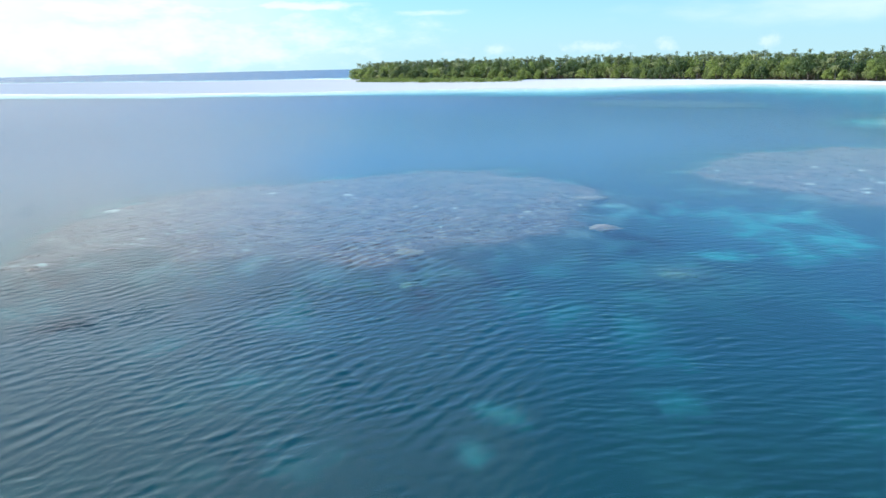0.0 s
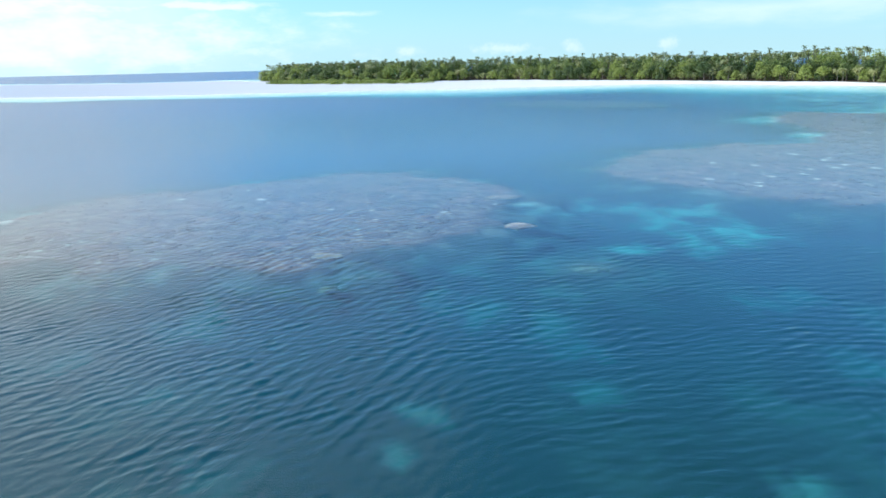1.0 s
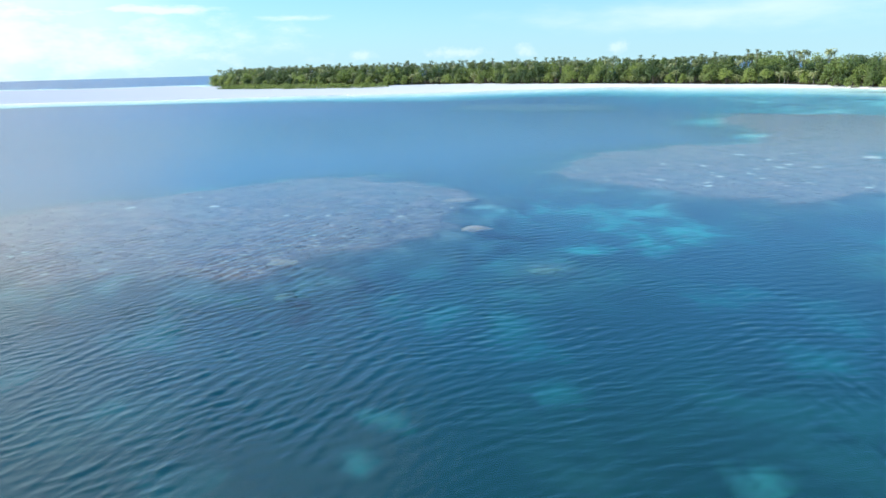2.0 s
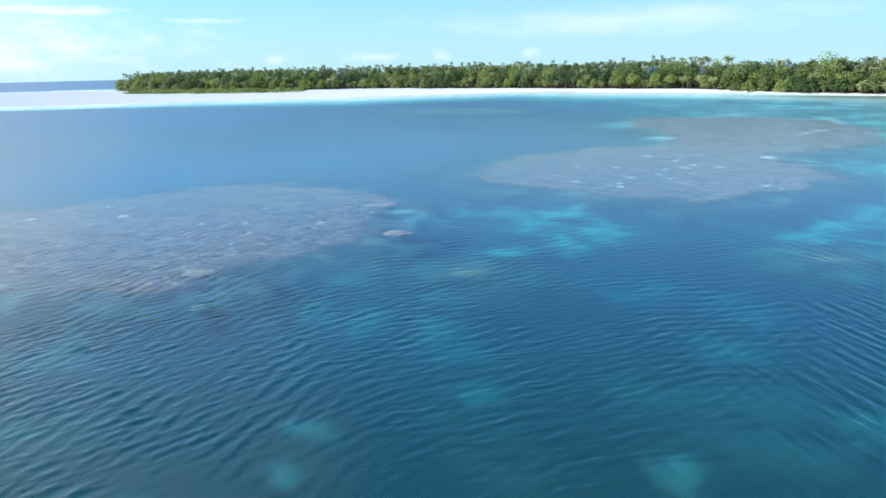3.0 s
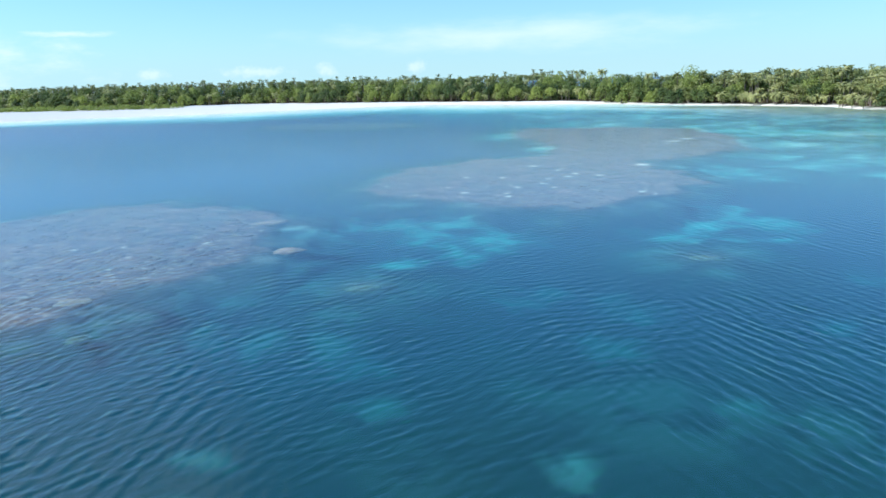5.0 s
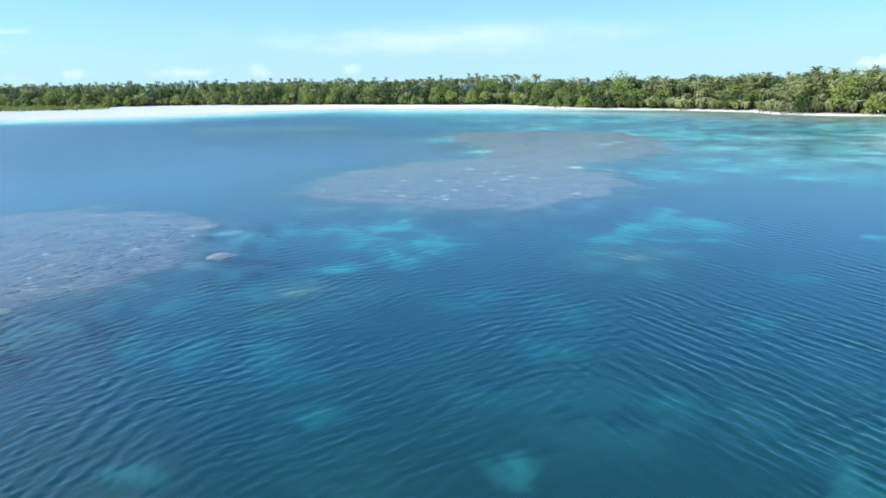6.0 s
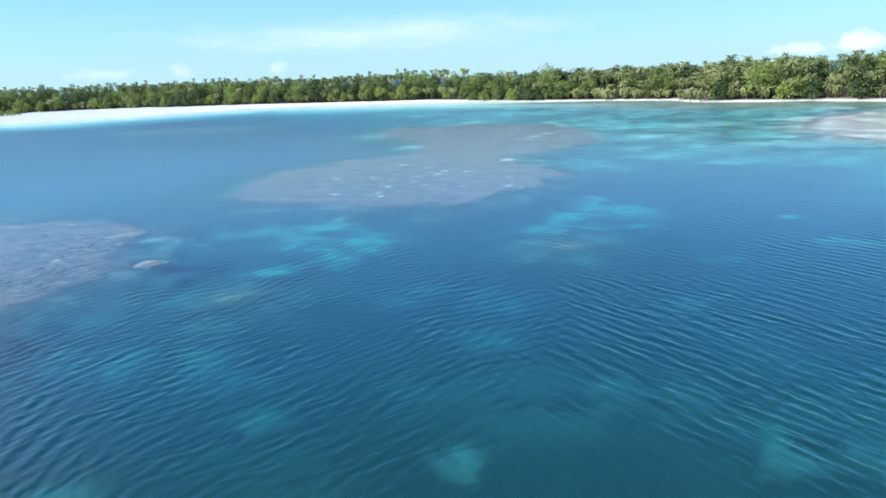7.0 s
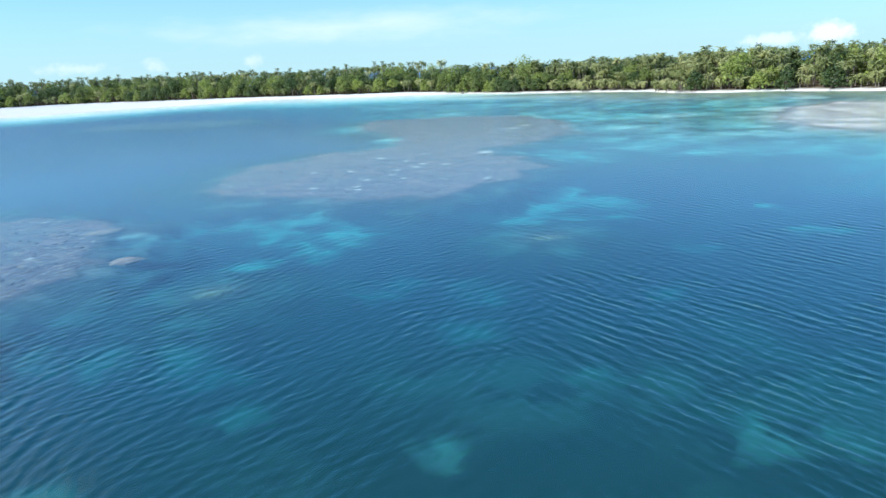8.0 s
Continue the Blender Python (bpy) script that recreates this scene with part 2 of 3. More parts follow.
REEF_ONE = [(-35, 73), (-31, 80), (-23, 87), (-15, 88), (-10, 90), (-4, 94), (8, 96), (12, 88), (16, 83), (18, 75), (14, 71), (12, 61), (11, 57),
            (6, 55), (1, 54), (-1, 52), (-4, 50), (-9, 52), (-15, 54), (-19, 53), (-25, 56), (-28, 55), (-30, 49), (-33, 51), (-34, 59), (-35, 66)]
REEF_TWO = [(35, 92), (47, 106), (55, 107), (65, 109), (75, 109), (83, 113), (90, 128), (100, 155), (114, 170), (134, 158), (143, 137), (129, 110), (111, 94),
            (100, 91), (91, 91), (84, 89), (78, 81), (76, 69), (73, 66), (67, 65), (60, 63), (53, 60), (49, 60), (45, 63), (40, 68), (39, 73), (35, 79), (33, 85)]
REEF_FAR = [(58, 260), (79, 259), (104, 230), (96, 208), (74, 217), (57, 239)]
REEF_PALE = [(159, 75), (184, 83), (206, 80), (215, 64), (205, 40), (150, 30), (134, 44), (136, 53), (144, 63)]
Reef = namedtuple("Reef", "outline depth steep uneven")


def knoll(x, y, rx, ry):
    """The outline of a small, low coral rise."""
    return [(x + rx * math.cos(k * math.pi / 4), y + ry * math.sin(k * math.pi / 4)) for k in range(8)]


REEFS = [Reef(REEF_ONE, 0.75, 0.5, 1.0), Reef(REEF_TWO, 0.75, 0.5, 1.0), Reef(REEF_FAR, 2.2, 0.6, 1.0), Reef(knoll(17.2, 47.2, 1.5, 1.1), 2.4, 0.3, 0.25),
         Reef(knoll(44.2, 39.6, 1.6, 1.2), 2.3, 0.3, 0.25), Reef(REEF_PALE, 0.35, 0.2, 1.0)]

# pale sand patches: x, y, radius
FORE_SANDS = [  # under the open water before the reefs
    (-10.3, 44.2, 2.2), (-7.3, 41.4, 1.9), (-17.3, 40.2, 1.2), (-27.8, 43.9, 1.7), (-10.4, 36.0, 1.7), (-5.8, 26.6, 1.4), (7.9, 50.5, 1.6), (4.8, 44.0, 1.9),
    (8.3, 42.4, 1.9), (12.1, 39.4, 2.2), (12.4, 36.4, 1.6), (11.0, 30.5, 1.1), (2.6, 29.2, 1.1), (0.8, 25.9, 0.9), (4.4, 50.4, 1.0), (27.0, 41.2, 1.7),
    (26.2, 30.9, 1.9), (26.4, 21.0, 1.1), (16.2, 20.5, 1.0), (29.5, 41.4, 1.7), (18.7, 40.9, 1.5), (40.9, 26.0, 1.4), (51.7, 30.9, 1.6), (26.9, 14.2, 1.2),
    (25.7, 11.7, 1.1), (28.9, 9.6, 1.4), (31.6, 35.6, 2.0),
]
MIDDLE_SANDS = [  # between the two reefs and along the second
    (19.9, 68.4, 2.9), (27.3, 68.6, 3.5), (29.3, 61.2, 3.6), (30.1, 54.4, 3.0), (22.7, 54.0, 1.9), (33.4, 64.4, 3.3), (33.9, 56.7, 3.4), (-14.1, 95.4, 2.4),
    (49.3, 47.9, 2.7), (53.6, 45.0, 2.3), (47.5, 51.3, 1.7), (61.2, 52.6, 3.4), (61.6, 46.5, 2.7), (55.8, 49.5, 2.5), (56.6, 42.0, 1.8), (68.4, 32.3, 1.5),
    (62.7, 25.0, 1.8),
]
SHELF_SANDS = [  # on the shallow shelf towards the beach
    (84.9, 77.7, 5.2), (84.9, 69.5, 5.4), (83.7, 63.3, 2.9), (107.0, 83.6, 5.7), (123.4, 91.9, 7.2), (116.4, 96.1, 5.2), (97.6, 70.4, 4.1), (99.5, 55.3, 3.2),
    (113.6, 70.9, 6.6), (156.0, 97.8, 9.0), (122.9, 62.0, 6.5), (95.9, 153.4, 7.5), (86.0, 119.0, 4.0), (137.5, 164.8, 7.0), (96.9, 220.3, 7.8),
]
POCKETS = [  # small bright sand pockets on the reef tops
    (54.1, 87.3, 1.1), (51.0, 78.2, 0.9), (47.0, 74.6, 0.7), (62.4, 82.4, 1.1), (66.9, 80.7, 1.0), (58.7, 82.2, 0.8), (65.6, 95.7, 1.3), (54.8, 75.1, 0.8),
    (65.0, 84.3, 1.0), (80.0, 86.2, 1.8), (50.1, 91.0, 0.9), (113.6, 113.1, 2.4), (119.9, 115.7, 2.1), (109.3, 110.0, 1.4),
    (42.8, 78.2, 0.8), (-2.2, 71.3, 0.6), (1.9, 69.7, 0.5), (9.0, 67.0, 0.6), (-19.3, 80.8, 0.9), (-10.1, 78.7, 0.8), (-34.2, 72.7, 1.2), (-28.1, 72.3, 0.8),
]


def spot(x, y, at, ragged, grain, seed):
    """How far inside an uneven round patch a place lies: 1 at its middle, 0 at its rim."""
    px, py, r = at
    return 1 - np.hypot(x - px, y - py) / (r * 1.15) + (fbm(x, y, grain, 4, seed) - 0.5) * ragged


def ground_height(x, y):
    """Height of the ground and what covers it: sand, reef, weed, forest."""
    land = inside(x, y, LAND) + (fbm(x, y, 22, 3, 2) - 0.5) * 7
    flat = inside(x, y, FLAT) + (fbm(x, y, 30, 3, 5) - 0.5) * 16
    far = np.hypot(x, y)
    shelf = smooth(55, 135, x - 0.1 * y) * smooth(420, 250, y)
    z = -3.0 - 2.5 * smooth(20, 48, far) + (fbm(x, y, 12, 2, 7) - 0.5) * 1.0 + (fbm(x, y, 45, 3, 11) - 0.5) * 1.2 + shelf * 2.8 - 8.0 * smooth(70, 140, y) * (1 - shelf)
    z = np.where(far > 900, -22, z)
    # thin sand between the rubble, patchy at two sizes
    sand = 0.01 + 0.07 * smooth(0.46, 0.70, fbm(x, y, 11, 4, 23)) * smooth(0.35, 0.6, fbm(x, y, 2.6, 3, 24))
    sand = np.maximum(sand, shelf * (0.36 + 0.32 * smooth(0.45, 0.62, fbm(x, y, 14, 4, 21))) * (0.35 + 0.9 * smooth(0.35, 0.65, fbm(x, y, 3.5, 4, 27))))
    dapple = smooth(0.30, 0.66, fbm(x * 0.8, y, 2.4, 4, 61)) * (0.35 + 1.1 * smooth(0.3, 0.7, fbm(x, y * 0.8, 1.3, 3, 62)))
    # the patches drift apart unevenly: bend the plan before laying them out
    reach = 0.9 + 2.2 * smooth(45, 110, far)
    bx = x + (fbm(x, y, 5.5, 3, 63) - 0.5) * 2 * reach + (fbm(x, y, 1.8, 2, 64) - 0.5) * 1.2 * reach
    by = y + (fbm(x, y, 5.5, 3, 65) - 0.5) * 2 * reach + (fbm(x, y, 1.8, 2, 66) - 0.5) * 1.2 * reach
    heap = np.zeros_like(x)
    for places, rise, most in ((FORE_SANDS, -0.4, 0.27), (MIDDLE_SANDS, 1.0, 0.75), (SHELF_SANDS, 1.0, 0.80)):
        for i, at in enumerate(places):
            near = np.hypot(x - at[0], y - at[1]) < 2.2 * at[2] + 6
            if not near.any():
                continue
            k = np.zeros_like(x)
            k[near] = smooth(-0.6, 0.8, spot(bx[near], by[near], at, 1.5, max(1.0, at[2] * 0.55), 30 + i))
            heap = np.where(np.abs(rise) * k > np.abs(heap), rise * k, heap)
            sand = np.maximum(sand, most * k * np.clip(0.20 + 1.1 * dapple, 0, 1))
    z = z + heap
    reef, lumps = np.zeros_like(x), (fbm(x, y, 2.4, 4, 90) - 0.5) * 0.8
    rim = (fbm(x, y, 7, 4, 3) - 0.5) * 7 + (fbm(x, y, 2.2, 3, 13) - 0.5) * 3
    pale = np.zeros_like(x)
    for p in REEFS:
        d = inside(x, y, p.outline) + rim * p.uneven
        k = smooth(-1.4, 1.2, d)
        reef = np.maximum(reef, k)
        sand = np.maximum(sand, 0.16 * smooth(-9, -1, d) * (0.25 + dapple))
        z = np.maximum(z, -p.depth + np.minimum(d, 0) * p.steep + lumps * k)
        pale = smooth(-1, 3, d)
    holes = reef * smooth(0.60, 0.70, fbm(x, y, 1.6, 4, 44))
    sand, reef = np.maximum(sand * (1 - reef), holes * 0.25), reef * (1 - 0.4 * holes)
    for i, at in enumerate(POCKETS):
        near = np.hypot(x - at[0], y - at[1]) < 2.2 * at[2]
        if not near.any():
            continue
        k = np.zeros_like(x)
        k[near] = smooth(0.1, 0.6, spot(x[near], y[near], at, 0.9, 0.8, 130 + i))
        z, sand, reef = np.maximum(z, z * (1 - k) - 0.5 * k), np.maximum(sand, 0.75 * k), reef * (1 - k)
    # long sand ripples on the palest reef
    u, v = (x * 0.93 + y * 0.36) / 1.8, (-x * 0.36 + y * 0.93) / 5
    streaks = 0.8 * smooth(0.36, 0.62, fbm(u, v, 1.0, 3, 52)) * pale
    z, sand, reef = z * (1 - streaks) - 0.1 * streaks, np.maximum(np.maximum(sand, streaks), 0.55 * pale), reef * (1 - np.maximum(streaks, 0.55 * pale))
    # the white flat, its drop-off, the beach and the low island
    edge = np.where(flat > 0, -1.3 + 1.45 * smooth(-10, 75, flat) ** 0.6, -1.2 + flat * (0.28 - 0.22 * smooth(-80, 60, x)))
    z, sand, reef = np.maximum(z, edge), np.maximum(sand, smooth(-14 - 60 * smooth(-80, 60, x), -2, flat)), reef * (1 - smooth(-14, -2, flat))
    strip = smooth(-70, -25, land) * smooth(330, 240, y) * (1 - smooth(-2, 6, flat)) * (1 - pale)
    z = z * (1 - strip) + (-0.8 + (fbm(x, y, 12, 3, 71) - 0.5) * 0.5) * strip
    weed = strip * smooth(-45, -14, land) * smooth(0.28, 0.5, fbm(x * 0.5, y, 9, 4, 81) + 0.12)
    foot = -8 + 5.5 * smooth(340, 260, y)
    beach = -0.5 + 1.9 * smooth(0, 1, (land - foot) / 13) + 0.8 * smooth(10, 60, land)
    near = smooth(-14, -5, land)
    z = z * (1 - near) + np.maximum(z, beach) * near
    sand, weed, reef = np.maximum(sand, smooth(foot, foot + 3, land)), weed * (1 - smooth(foot, foot + 3, land)), reef * (1 - near)
    forest = smooth(3, 6, land)
    return z, sand, reef, weed, forest


def fan(rings, columns):
    """A round sheet about the eye's foot, fine over the bearings that matter."""
    a = np.radians(np.concatenate([np.linspace(12, 129, columns), np.arange(135, 370, 6.0)]))
    r = np.asarray(rings)
    x, y = np.outer(r, np.cos(a)).ravel(), np.outer(r, np.sin(a)).ravel()
    n, k = len(a), len(r)
    i, j = np.meshgrid(np.arange(k - 1), np.arange(n), indexing="ij")
    e = (j + 1) % n
    quads = np.stack([i * n + j, (i + 1) * n + j, (i + 1) * n + e, i * n + e], -1).reshape(-1, 4).tolist()
    return np.append(x, 0.0), np.append(y, 0.0), quads + [[k * n, c, (c + 1) % n] for c in range(n)]


def growing(start, end, rate):
    return start * np.exp(np.linspace(0, math.log(end / start), int(math.log(end / start) / rate)))


def make_ground():
    rings = np.concatenate([[4, 9], growing(13, 45, 0.0095), growing(45.4, 140, 0.0065), growing(141, 900, 0.0095), growing(930, 4900, 0.06)])
    x, y, faces = fan(rings, 440)
    z, *covers = ground_height(x, y)
    me = mesh_of("ground", np.stack([x, y, z], 1), faces, GROUND, True)
    for name, values in zip(("sand", "reef", "weed", "forest"), covers):
        me.attributes.new(name, "FLOAT", "POINT").data.foreach_set("value", values.astype(np.float32))
    return tagged(new("ground", me), "pale coral sand, brown reef tops and low island ground", "ground", kind="structure")


WAVE_SLOPE = 0.029


def make_water():
    rings = np.concatenate([[3, 8, 12], np.arange(15, 46, 0.09), growing(46.1, 170, 0.0039), growing(171, 420, 0.012), growing(430, 4900, 0.05)])
    x, y, faces = fan(rings, 570)
    rng = np.random.RandomState(4)
    far = np.hypot(x, y)
    # three trains of short-crested wind waves cross the lagoon, each strongest in its own part of it
    lull = 1 - 0.35 * smooth(34, 60, far)
    trains = ((137, 30, 1.1 * (1 - smooth(-4, 13, x))), (88, 36, 0.2 + 0.35 * smooth(-16, 4, x) * (1 - 0.5 * smooth(20, 36, x)) * lull), (-5, 28, 0.85 * smooth(-5, 14, x - 0.9 * y) * lull))
    z = np.zeros_like(x)
    for way, spread, side in trains:
        side = (0.12 + 0.88 * side) * (0.45 + 1.1 * smooth(0.3, 0.7, fbm(x, y, 7, 3, 150 + way)))
        for i in range(17):
            length = 0.34 * 1.077 ** i
            a = radians(way + rng.uniform(-spread, spread))
            k = 2 * math.pi / length
            bend = fbm(x, y, 4, 2, 100 + i) * 5
            phase = k * (x * math.cos(a) + y * math.sin(a)) + rng.uniform(0, 6.3) + bend
            packet = smooth(0.28, 0.72, fbm(x, y, length * 3.2, 2, 200 + i + way)) * 1.7
            # the near faces are the steep ones: the waves run in towards the open lagoon
            z += WAVE_SLOPE * min(1.0, (length / 0.6) ** 0.5) / k * side * packet * (np.sin(phase) + 0.35 * np.sin(2 * phase)) * smooth(length * 170, length * 60, far)
    z = (np.exp(z * 4) - 1) / 4  # narrow crests, wide troughs
    z *= smooth(6, 14, far) * smooth(168, 110, far) * (0.55 + 0.9 * fbm(x, y, 16, 3, 140))
    me = mesh_of("sea", np.stack([x, y, z], 1), faces, WATER, True)
    # ripples too small for the mesh, as roughness
    me.attributes.new("chop", "FLOAT", "POINT").data.foreach_set("value", (0.045 + 0.22 * smooth(60, 320, far)).astype(np.float32))
    ob = tagged(new("sea", me), "clear blue lagoon water with small wind ripples", "water", kind="structure")
    ob.visible_shadow = False
    return ob


make_ground()
make_water()


# ---- palms and trees ----
def palm_crown(rng, fronds, reach, droop=-0.8, lift=1.25):
    """Arching fronds, each a keel with two drooping, toothed rows of leaflets."""
    verts, faces = [], []
    for f in range(fronds):
        turn = f * 2.39996 + rng.uniform(-0.3, 0.3)
        rise = rng.uniform(droop, lift)
        size = reach * rng.uniform(0.8, 1.1)
        ax, ay = math.cos(turn), math.sin(turn)
        steps = 7
        spine = []
        px, pz, slope = 0.15, 0.0, rise
        for s in range(steps + 1):
            spine.append((px, pz))
            px += size / steps * math.cos(slope)
            pz += size / steps * math.sin(slope)
            slope -= rng.uniform(0.20, 0.36)
        for side in (-1, 1):
            for s in range(steps):
                w0 = reach * 0.125 * math.sin(math.pi * min(1, (s + 0.7) / (steps + 0.4))) ** 0.7
                (x0, z0), (x1, z1) = spine[s], spine[s + 1]
                tip_x, tip_z = x1 + 0.25, (z0 + z1) / 2 - w0 * rng.uniform(0.45, 0.9)
                base = len(verts)
                for u, v, h in ((x0, 0, z0), (x1, 0, z1), (tip_x, side * w0, tip_z), ((x0 + x1) / 2, side * w0 * 0.9, tip_z + 0.05)):
                    verts.append((u * ax - v * ay, u * ay + v * ax, h))
                faces.append((base, base + 1, base + 2, base + 3))
    return verts, faces


def tube(path, radii, sides=6):
    verts, faces = [], []
    for (x, y, z), r in zip(path, radii):
        for s in range(sides):
            a = 2 * math.pi * s / sides
            verts.append((x + r * math.cos(a), y + r * math.sin(a), z))
    for k in range(len(path) - 1):
        for s in range(sides):
            e = (s + 1) % sides
            faces.append((k * sides + s, k * sides + e, (k + 1) * sides + e, (k + 1) * sides + s))
    return verts, faces


def make_palm(seed, tall):
    rng = random.Random(seed)
    lean, way = tall * rng.uniform(0.03, 0.16), rng.uniform(0, 6.3)
    path = [(lean * (k / 7) ** 1.6 * math.cos(way), lean * (k / 7) ** 1.6 * math.sin(way), tall * k / 7 - (0.4 if k == 0 else 0)) for k in range(8)]
    thing = new("palm_tree")
    part("trunk", mesh_of("trunk", *tube(path, [0.30, 0.20, 0.17, 0.15, 0.14, 0.13, 0.13, 0.16]), BARK, True), thing)
    v, f = palm_crown(rng, 30, 3.0, -0.7, 1.45)
    crown = part("crown", mesh_of("crown", [(x + path[-1][0], y + path[-1][1], z + path[-1][2]) for x, y, z in v], f, FROND), thing)
    return tagged(thing, "tall coconut palm with arching olive-green fronds above the beach", "palm tree", "palms along the shore")


def leaf_cloud(rng, count, wide, tall, base, leaf, each=40):
    """Small leaves gathered in clumps over an uneven dome."""
    verts, faces = [], []
    clumps = []
    for c in range(count):
        a, u = rng.uniform(0, 6.3), rng.random() ** 0.6
        r = wide * math.sqrt(max(0.0, 1 - (u * 0.95) ** 2)) * rng.uniform(0.6, 1.0)
        clumps.append((r * math.cos(a), r * math.sin(a), base + tall * u * rng.uniform(0.75, 1.0), wide * rng.uniform(0.28, 0.48)))
    for cx, cy, cz, cr in clumps:
        for n in range(each):
            d = Vector((rng.gauss(0, 1), rng.gauss(0, 1), rng.gauss(0.25, 0.9))).normalized()
            p = Vector((cx, cy, cz)) + d * cr * rng.uniform(0.75, 1.05) * Vector((1, 1, 0.75)).length / 1.6
            s = leaf * rng.uniform(0.6, 1.3)
            up = (d + Vector((rng.uniform(-0.6, 0.6), rng.uniform(-0.6, 0.6), rng.uniform(0, 0.8)))).normalized()
            side = up.orthogonal().normalized()
            side.rotate(Matrix.Rotation(rng.uniform(0, 6.3), 3, up))
            over = up.cross(side)
            k = len(verts)
            for q in (p - side * s, p + over * s * 0.6, p + side * s - up * s * 0.3, p - over * s * 0.6):
                verts.append((q.x, q.y, max(q.z, base - 1.0)))
            faces.append((k, k + 1, k + 2, k + 3))
    return verts, faces


def make_tree(seed, tall, wide, low):
    rng = random.Random(seed)
    thing = new("broadleaf_tree")
    path = [(rng.uniform(-0.2, 0.2) * k, rng.uniform(-0.2, 0.2) * k, tall * 0.7 * k / 4 - (0.4 if k == 0 else 0)) for k in range(5)]
    tv, tf = tube(path, [0.42, 0.34, 0.28, 0.20, 0.10])
    for limb in range(5):
        a = limb * 1.26 + rng.uniform(-0.3, 0.3)
        z0 = tall * rng.uniform(0.2, 0.4)
        lv, lf = tube([(0, 0, z0), (wide * 0.3 * math.cos(a), wide * 0.3 * math.sin(a), z0 + tall * 0.15),
                       (wide * 0.65 * math.cos(a), wide * 0.65 * math.sin(a), z0 + tall * 0.3)], [0.16, 0.11, 0.05], 5)
        tf = tf + [tuple(i + len(tv) for i in f) for f in lf]
        tv = tv + lv
    part("trunk", mesh_of("trunk", tv, tf, WOOD, True), thing)
    part("crown", mesh_of("crown", *leaf_cloud(rng, 30, wide, tall - low, low, 0.42, 30), LEAF), thing)
    return tagged(thing, "dense green broadleaf tree with a rounded crown behind the beach", "tree", "broadleaf trees along the shore")


def along(outline, s):
    """The place s metres along the coast, and the way inland there."""
    for (ax, ay), (bx, by) in zip(outline, outline[1:]):
        n = math.hypot(bx - ax, by - ay)
        if s <= n:
            t = s / n
            return ax + (bx - ax) * t, ay + (by - ay) * t, -(by - ay) / n, (bx - ax) / n
        s -= n
    return None


COAST = sum(math.hypot(b[0] - a[0], b[1] - a[1]) for a, b in zip(SHORE, SHORE[1:]))
PALMS = [make_palm(10 + i, h) for i, h in enumerate((3.6, 6.0, 8.5, 10.5, 12.5))]
TREES = [make_tree(40 + i, h, r, low) for i, (h, r, low) in enumerate(((6.5, 3.6, 0.4), (8.5, 4.6, 0.6), (11.0, 5.2, 1.2), (12.0, 5.6, 1.2), (14.5, 6.2, 1.6)))]


def stand(x, y):
    return float(ground_height(np.array([x]), np.array([y]))[0][0])


def plant(kinds, used, pick, x, y, rng, grow=1.0):
    m = pose(x, y, stand(x, y) - 0.05, 0, 0, rng.uniform(0, 360)) @ Matrix.Diagonal((grow, grow, grow * rng.uniform(0.92, 1.1), 1))
    if pick not in used:
        used.add(pick)
        kinds[pick].matrix_basis = m
        return
    made = copy_thing(kinds[pick], Matrix.Identity(4))
    made.matrix_basis = m


def plant_shore():
    rng = random.Random(77)
    used_palms, used_trees = set(), set()
    s = 2.0
    while s < COAST:
        x, y, nx, ny = along(SHORE, s)
        palmy = 0.34 + 0.54 * min(1, max(0, (275 - y) / 65))
        # from the sand inland: low crowns in front, taller ones behind
        rows = ((5.0, (0, 0, 1), (0, 0, 1)), (9.5, (1, 1, 2), (1, 2, 2)), (15.0, (3, 3, 4), (3, 3, 4)))
        if y < 255:
            rows = ((4.0, (0, 0), (0, 0)), (7.5, (0, 1, 1), (0, 1)), (11.5, (1, 2, 2), (1, 2)), (16.0, (2, 3, 3), (2, 3)), (19.5, (3, 3, 4), (3, 3)))
        for deep, palms, trees in rows:
            d, slip = deep + rng.uniform(-1.5, 1.5), rng.uniform(-2, 2)
            px, py = x + nx * d - ny * slip, y + ny * d + nx * slip
            if rng.random() < palmy:
                plant(PALMS, used_palms, rng.choice(palms), px, py, rng, rng.uniform(0.85, 1.15))
            else:
                plant(TREES, used_trees, rng.choice(trees), px, py, rng, rng.uniform(0.8, 1.15))
        s += rng.uniform(3.0, 4.0) if y < 255 else rng.uniform(4.6, 6.4)
    for kinds, used in ((PALMS, used_palms), (TREES, used_trees)):
        for k in range(len(kinds)):
            if k not in used:
                plant(kinds, used, k, 285 + 9 * k, 150 - 7 * k, rng)


plant_shore()


def gather(pieces):
    """Many meshes, as (verts, faces, matrix), in one."""
    verts, faces, count = [], [], 0
    for v, f, m in pieces:
        v = np.asarray(v) @ np.array(m.to_3x3()).T + np.array(m.translation)
        verts.append(v)
        faces.extend([tuple(i + count for i in q) for q in f])
        count += len(v)
    return np.concatenate(verts), faces


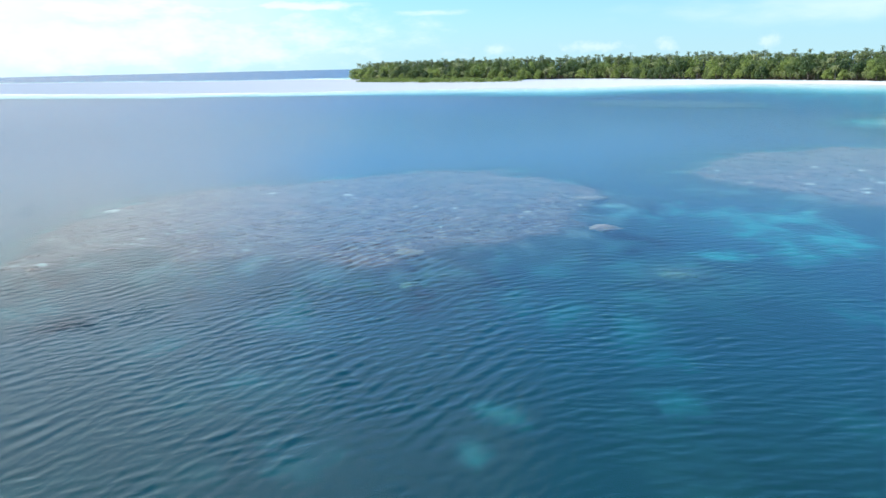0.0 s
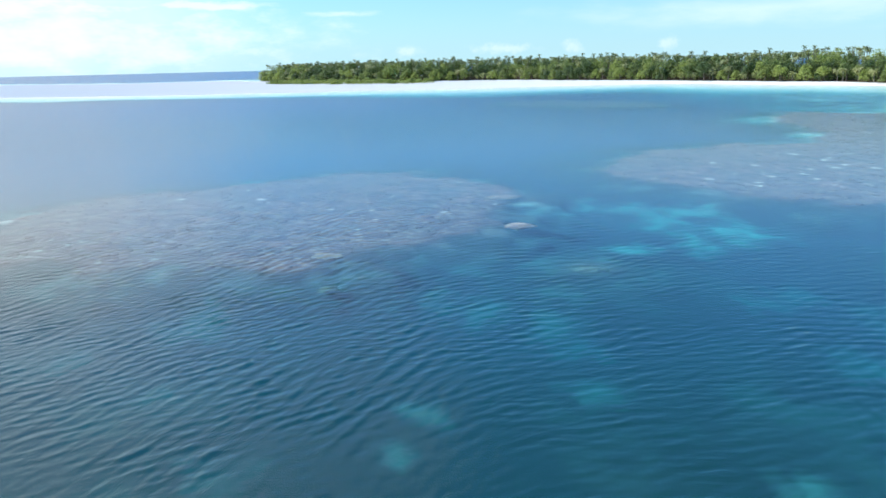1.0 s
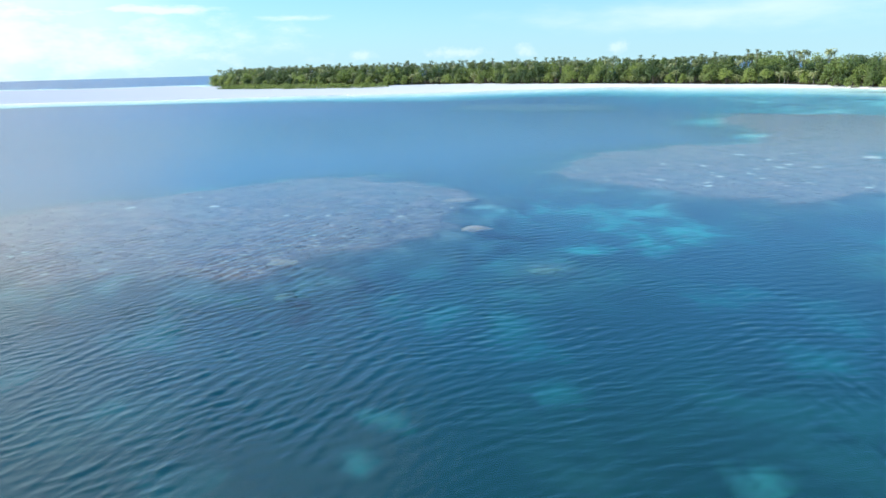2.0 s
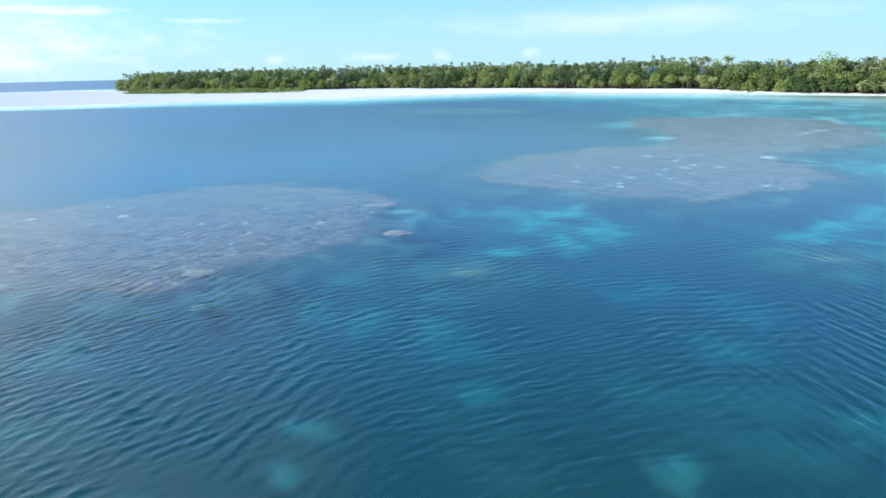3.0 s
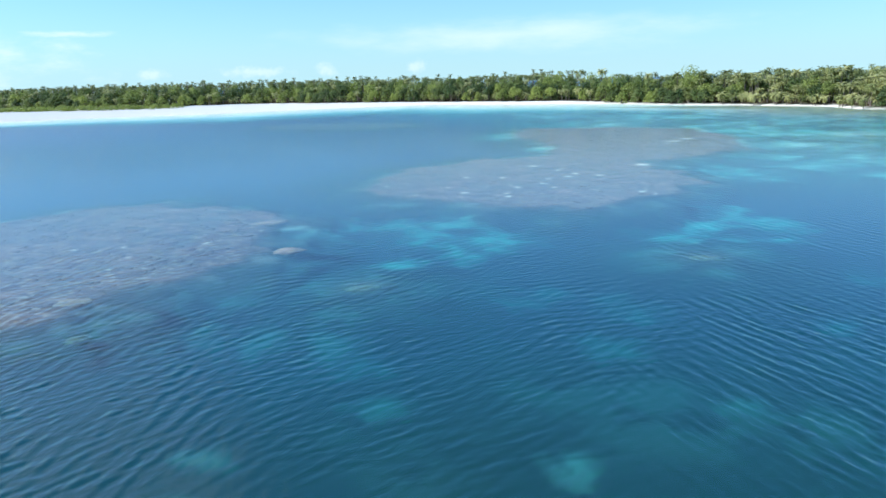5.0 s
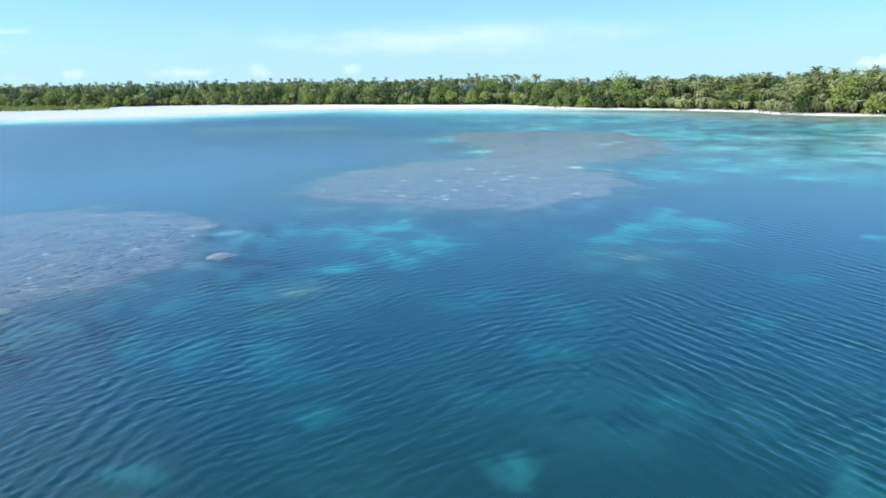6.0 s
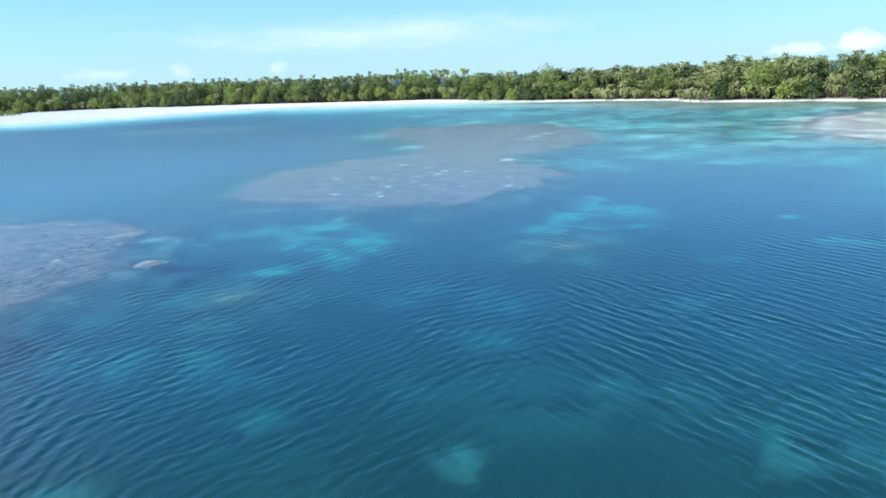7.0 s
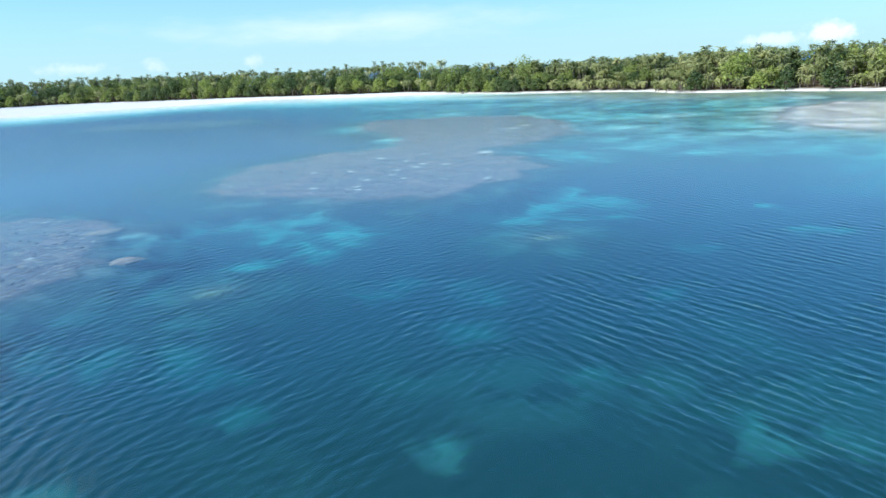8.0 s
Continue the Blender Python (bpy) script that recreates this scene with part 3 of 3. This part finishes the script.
def make_woods():
    """The wood behind the first rows: palms with their trunks, and broad crowns between them."""
    rng = random.Random(123)
    heads = [palm_crown(random.Random(200 + i), 17, 2.9, -0.6, 1.45) for i in range(4)]
    tufts = [palm_crown(random.Random(230 + i), 19, 2.4, -0.9, 1.5) for i in range(3)]
    stems = [tube([(0, 0, -0.6), (0, 0, 0.5), (0, 0, 1)], [0.35, 0.28, 0.25], 5)]
    crowns = [leaf_cloud(random.Random(300 + i), 16, 4.2, 10.0, -6.5, 0.62, 20) for i in range(3)]
    crowns = [([(x, y, z - 2.0) for x, y, z in v], f) for v, f in crowns]
    fronds, leaves, bark = [], [], []

    def grow(px, py, broad, inner=0.0):
        extra = 3.0 if py > 500 else 2.0 if py > 350 else inner - 1.4 + 1.2 * min(1, max(0, (230 - py) / 90))
        if broad:
            leaves.append((*rng.choice(crowns), pose(px, py, rng.uniform(8.5, 11.5) + extra, 0, 0, rng.uniform(0, 360)) @ Matrix.Scale(rng.uniform(0.9, 1.3), 4)))
            return
        tall, size, head = rng.uniform(9.5, 12.5) + extra, rng.uniform(0.85, 1.1), rng.choice(heads)
        if rng.random() < 0.36:
            tall, size, head = tall + rng.uniform(0.2, 2.8 if py > 350 else 1.8), rng.uniform(0.75, 1.0), rng.choice(tufts)
            sv, sf = stems[0]
            bark.append((sv, sf, pose(px, py, 1.8 + tall - 5.0, 0, 0, rng.uniform(0, 360)) @ Matrix.Diagonal((0.6, 0.6, 5.2, 1))))
        fronds.append((*head, pose(px, py, 1.8 + tall, rng.uniform(-8, 8), rng.uniform(-8, 8), rng.uniform(0, 360)) @ Matrix.Scale(size, 4)))

    # a belt along the coast, then thinner growth further in
    s = 1.0
    while s < COAST:
        x, y, nx, ny = along(SHORE, s)
        for deep in (20, 24, 29, 35, 42, 50, 60):
            d = deep + rng.uniform(-4, 4)
            grow(x + nx * d + rng.uniform(-2, 2), y + ny * d + rng.uniform(-2, 2), rng.random() > (0.72 if y > 240 else 0.84))
        s += rng.uniform(4.8, 6.6) if y > 255 else rng.uniform(3.6, 4.6)
    spots = [(rng.uniform(-90, 340), rng.uniform(250, 840)) for _ in range(2200)] + [(rng.uniform(250, 345), rng.uniform(20, 260)) for _ in range(560)]
    xs, ys = np.array(spots).T
    for px, py, d in zip(xs, ys, inside(xs, ys, LAND)):
        if 22 < d < 78:
            grow(px, py, rng.random() > 0.7, 0.03 * (d - 22) + 0.4)
    tagged(new("palm_wood", mesh_of("palm_wood", *gather(fronds), FROND)), "dense wood of coconut palm crowns across the low island", "palm wood", kind="stuff")
    tagged(new("palm_stems", mesh_of("palm_stems", *gather(bark), BARK)), "grey stems of palms that rise out of the wood", "palm stems", kind="stuff")
    tagged(new("broadleaf_wood", mesh_of("broadleaf_wood", *gather(leaves), LEAF)), "dense green broadleaf canopy across the low island", "wood", kind="stuff")


make_woods()


def make_beach_scrub():
    """Low creepers and bushes on the sand bank by the point."""
    rng = random.Random(9)
    clumps = [leaf_cloud(random.Random(400 + i), 9, 3.0, 2.2, 0.2, 0.36, 18) for i in range(3)]
    pieces = []
    for k in range(190):
        x, y, nx, ny = along(SHORE, rng.uniform(85, 270))
        d = rng.uniform(-30, 3)
        px, py = x + nx * d, y + ny * d
        pieces.append((*rng.choice(clumps), pose(px, py, max(0.2, stand(px, py)) - 0.1, 0, 0, rng.uniform(0, 360)) @ Matrix.Scale(rng.uniform(0.7, 1.3), 4)))
    tagged(new("beach_scrub", mesh_of("beach_scrub", *gather(pieces), SCRUB)), "low yellow-green creepers on the sand bank by the point", "shrubs", kind="stuff")


make_beach_scrub()


# ---- coral heads ----
def make_coral_head(x, y, rx, ry, turn, top, seed, label, mound=False):
    """A low, knobbly coral dome that stands on the sea floor and ends under the surface."""
    bm = bmesh.new()
    bmesh.ops.create_icosphere(bm, subdivisions=4, radius=1.0)
    floor = stand(x, y)
    deep = max(0.6, top - floor + 0.3)
    for v in bm.verts:
        n = noise.noise(v.co * 2.2 + Vector((seed, 0, 0))) * 0.30 + noise.noise(v.co * 6.0 + Vector((0, seed, 0))) * 0.13
        r = 1 + n
        z = v.co.z
        if mound:
            v.co = Vector((v.co.x * rx * r, v.co.y * ry * r, max(z, -0.15) * deep * (1 + 0.5 * n)))
            continue
        # a thick plate on a narrower foot
        h = (z + 1) / 2
        foot = 0.2 + 0.3 * (1 - h / 0.75) ** 2 if h < 0.75 else 1.0
        up = deep - 0.55 + 0.55 * (h - 0.75) / 0.25 if h >= 0.75 else (deep - 0.55) * h / 0.75
        across = math.hypot(v.co.x, v.co.y) + 1e-6
        out = (1.0 if h >= 0.75 else foot) * (min(1.0, across / 0.87) if h >= 0.75 else 1.0)
        v.co = Vector((v.co.x / across * rx * r * out, v.co.y / across * ry * r * out, up + 0.2 * n))
    for f in bm.faces:
        f.smooth = True
    me = bpy.data.meshes.new("coral_head")
    bm.to_mesh(me)
    bm.free()
    me.materials.append(CORAL)
    ob = new("coral_head", me)
    ob.matrix_world = pose(x, y, top - deep, 0, 0, turn)
    return tagged(ob, label, "coral", "coral heads in the lagoon")


make_coral_head(14.7, 59.6, 1.5, 1.3, 10, -0.15, 1.0, "round pale tan coral head just under the surface")
make_coral_head(-2.2, 53.2, 1.6, 1.2, -20, -0.5, 2.0, "pale knobbly coral head at the brown reef's edge")
make_coral_head(-2.0, 46.2, 0.8, 0.6, 15, -1.9, 3.0, "small greenish coral head under the ripples")
make_coral_head(16.9, 46.8, 1.4, 0.9, -15, -1.9, 4.0, "dim brown coral mound under blue water", True)
make_coral_head(43.8, 39.3, 1.5, 0.9, -30, -1.8, 5.0, "dim reddish brown coral mound under blue water", True)
make_coral_head(16.4, 73.5, 2.0, 1.2, 0, -0.25, 6.0, "pale coral ledge at the reef's pointed end")
make_coral_head(-30.2, 50.2, 0.55, 0.4, 0, 0.05, 7.0, "small dark coral rock that breaks the surface")


def make_coral_knobs():
    """The countless small coral knobs on the shallow reef tops."""
    rng = random.Random(5)
    bm = bmesh.new()
    bmesh.ops.create_icosphere(bm, subdivisions=1, radius=1.0)
    v0 = [tuple(v.co) for v in bm.verts]
    f0 = [tuple(v.index for v in f.verts) for f in bm.faces]
    bm.free()
    pieces = []
    for p in REEFS[:2]:
        (x0, y0), (x1, y1) = np.min(p.outline, 0), np.max(p.outline, 0)
        tries = int((x1 - x0) * (y1 - y0) * 0.45)
        xs = np.array([rng.uniform(x0, x1) for _ in range(tries)])
        ys = np.array([rng.uniform(y0, y1) for _ in range(tries)])
        z, _, reef, _, _ = ground_height(xs, ys)
        for x, y, h, k in zip(xs, ys, z, reef):
            if k > 0.5:
                size = rng.triangular(0.15, 0.65, 0.25)
                pieces.append((v0, f0, pose(x, y, min(h, -0.3) - 0.05, rng.uniform(-20, 20), rng.uniform(-20, 20), rng.uniform(0, 360)) @ Matrix.Diagonal((size * 1.3, size, min(size * 0.6, 0.3), 1))))
    tagged(new("coral_knobs", mesh_of("coral_knobs", *gather(pieces), KNOB, True)), "countless small tan coral knobs on the shallow reef", "coral", kind="stuff")


make_coral_knobs()
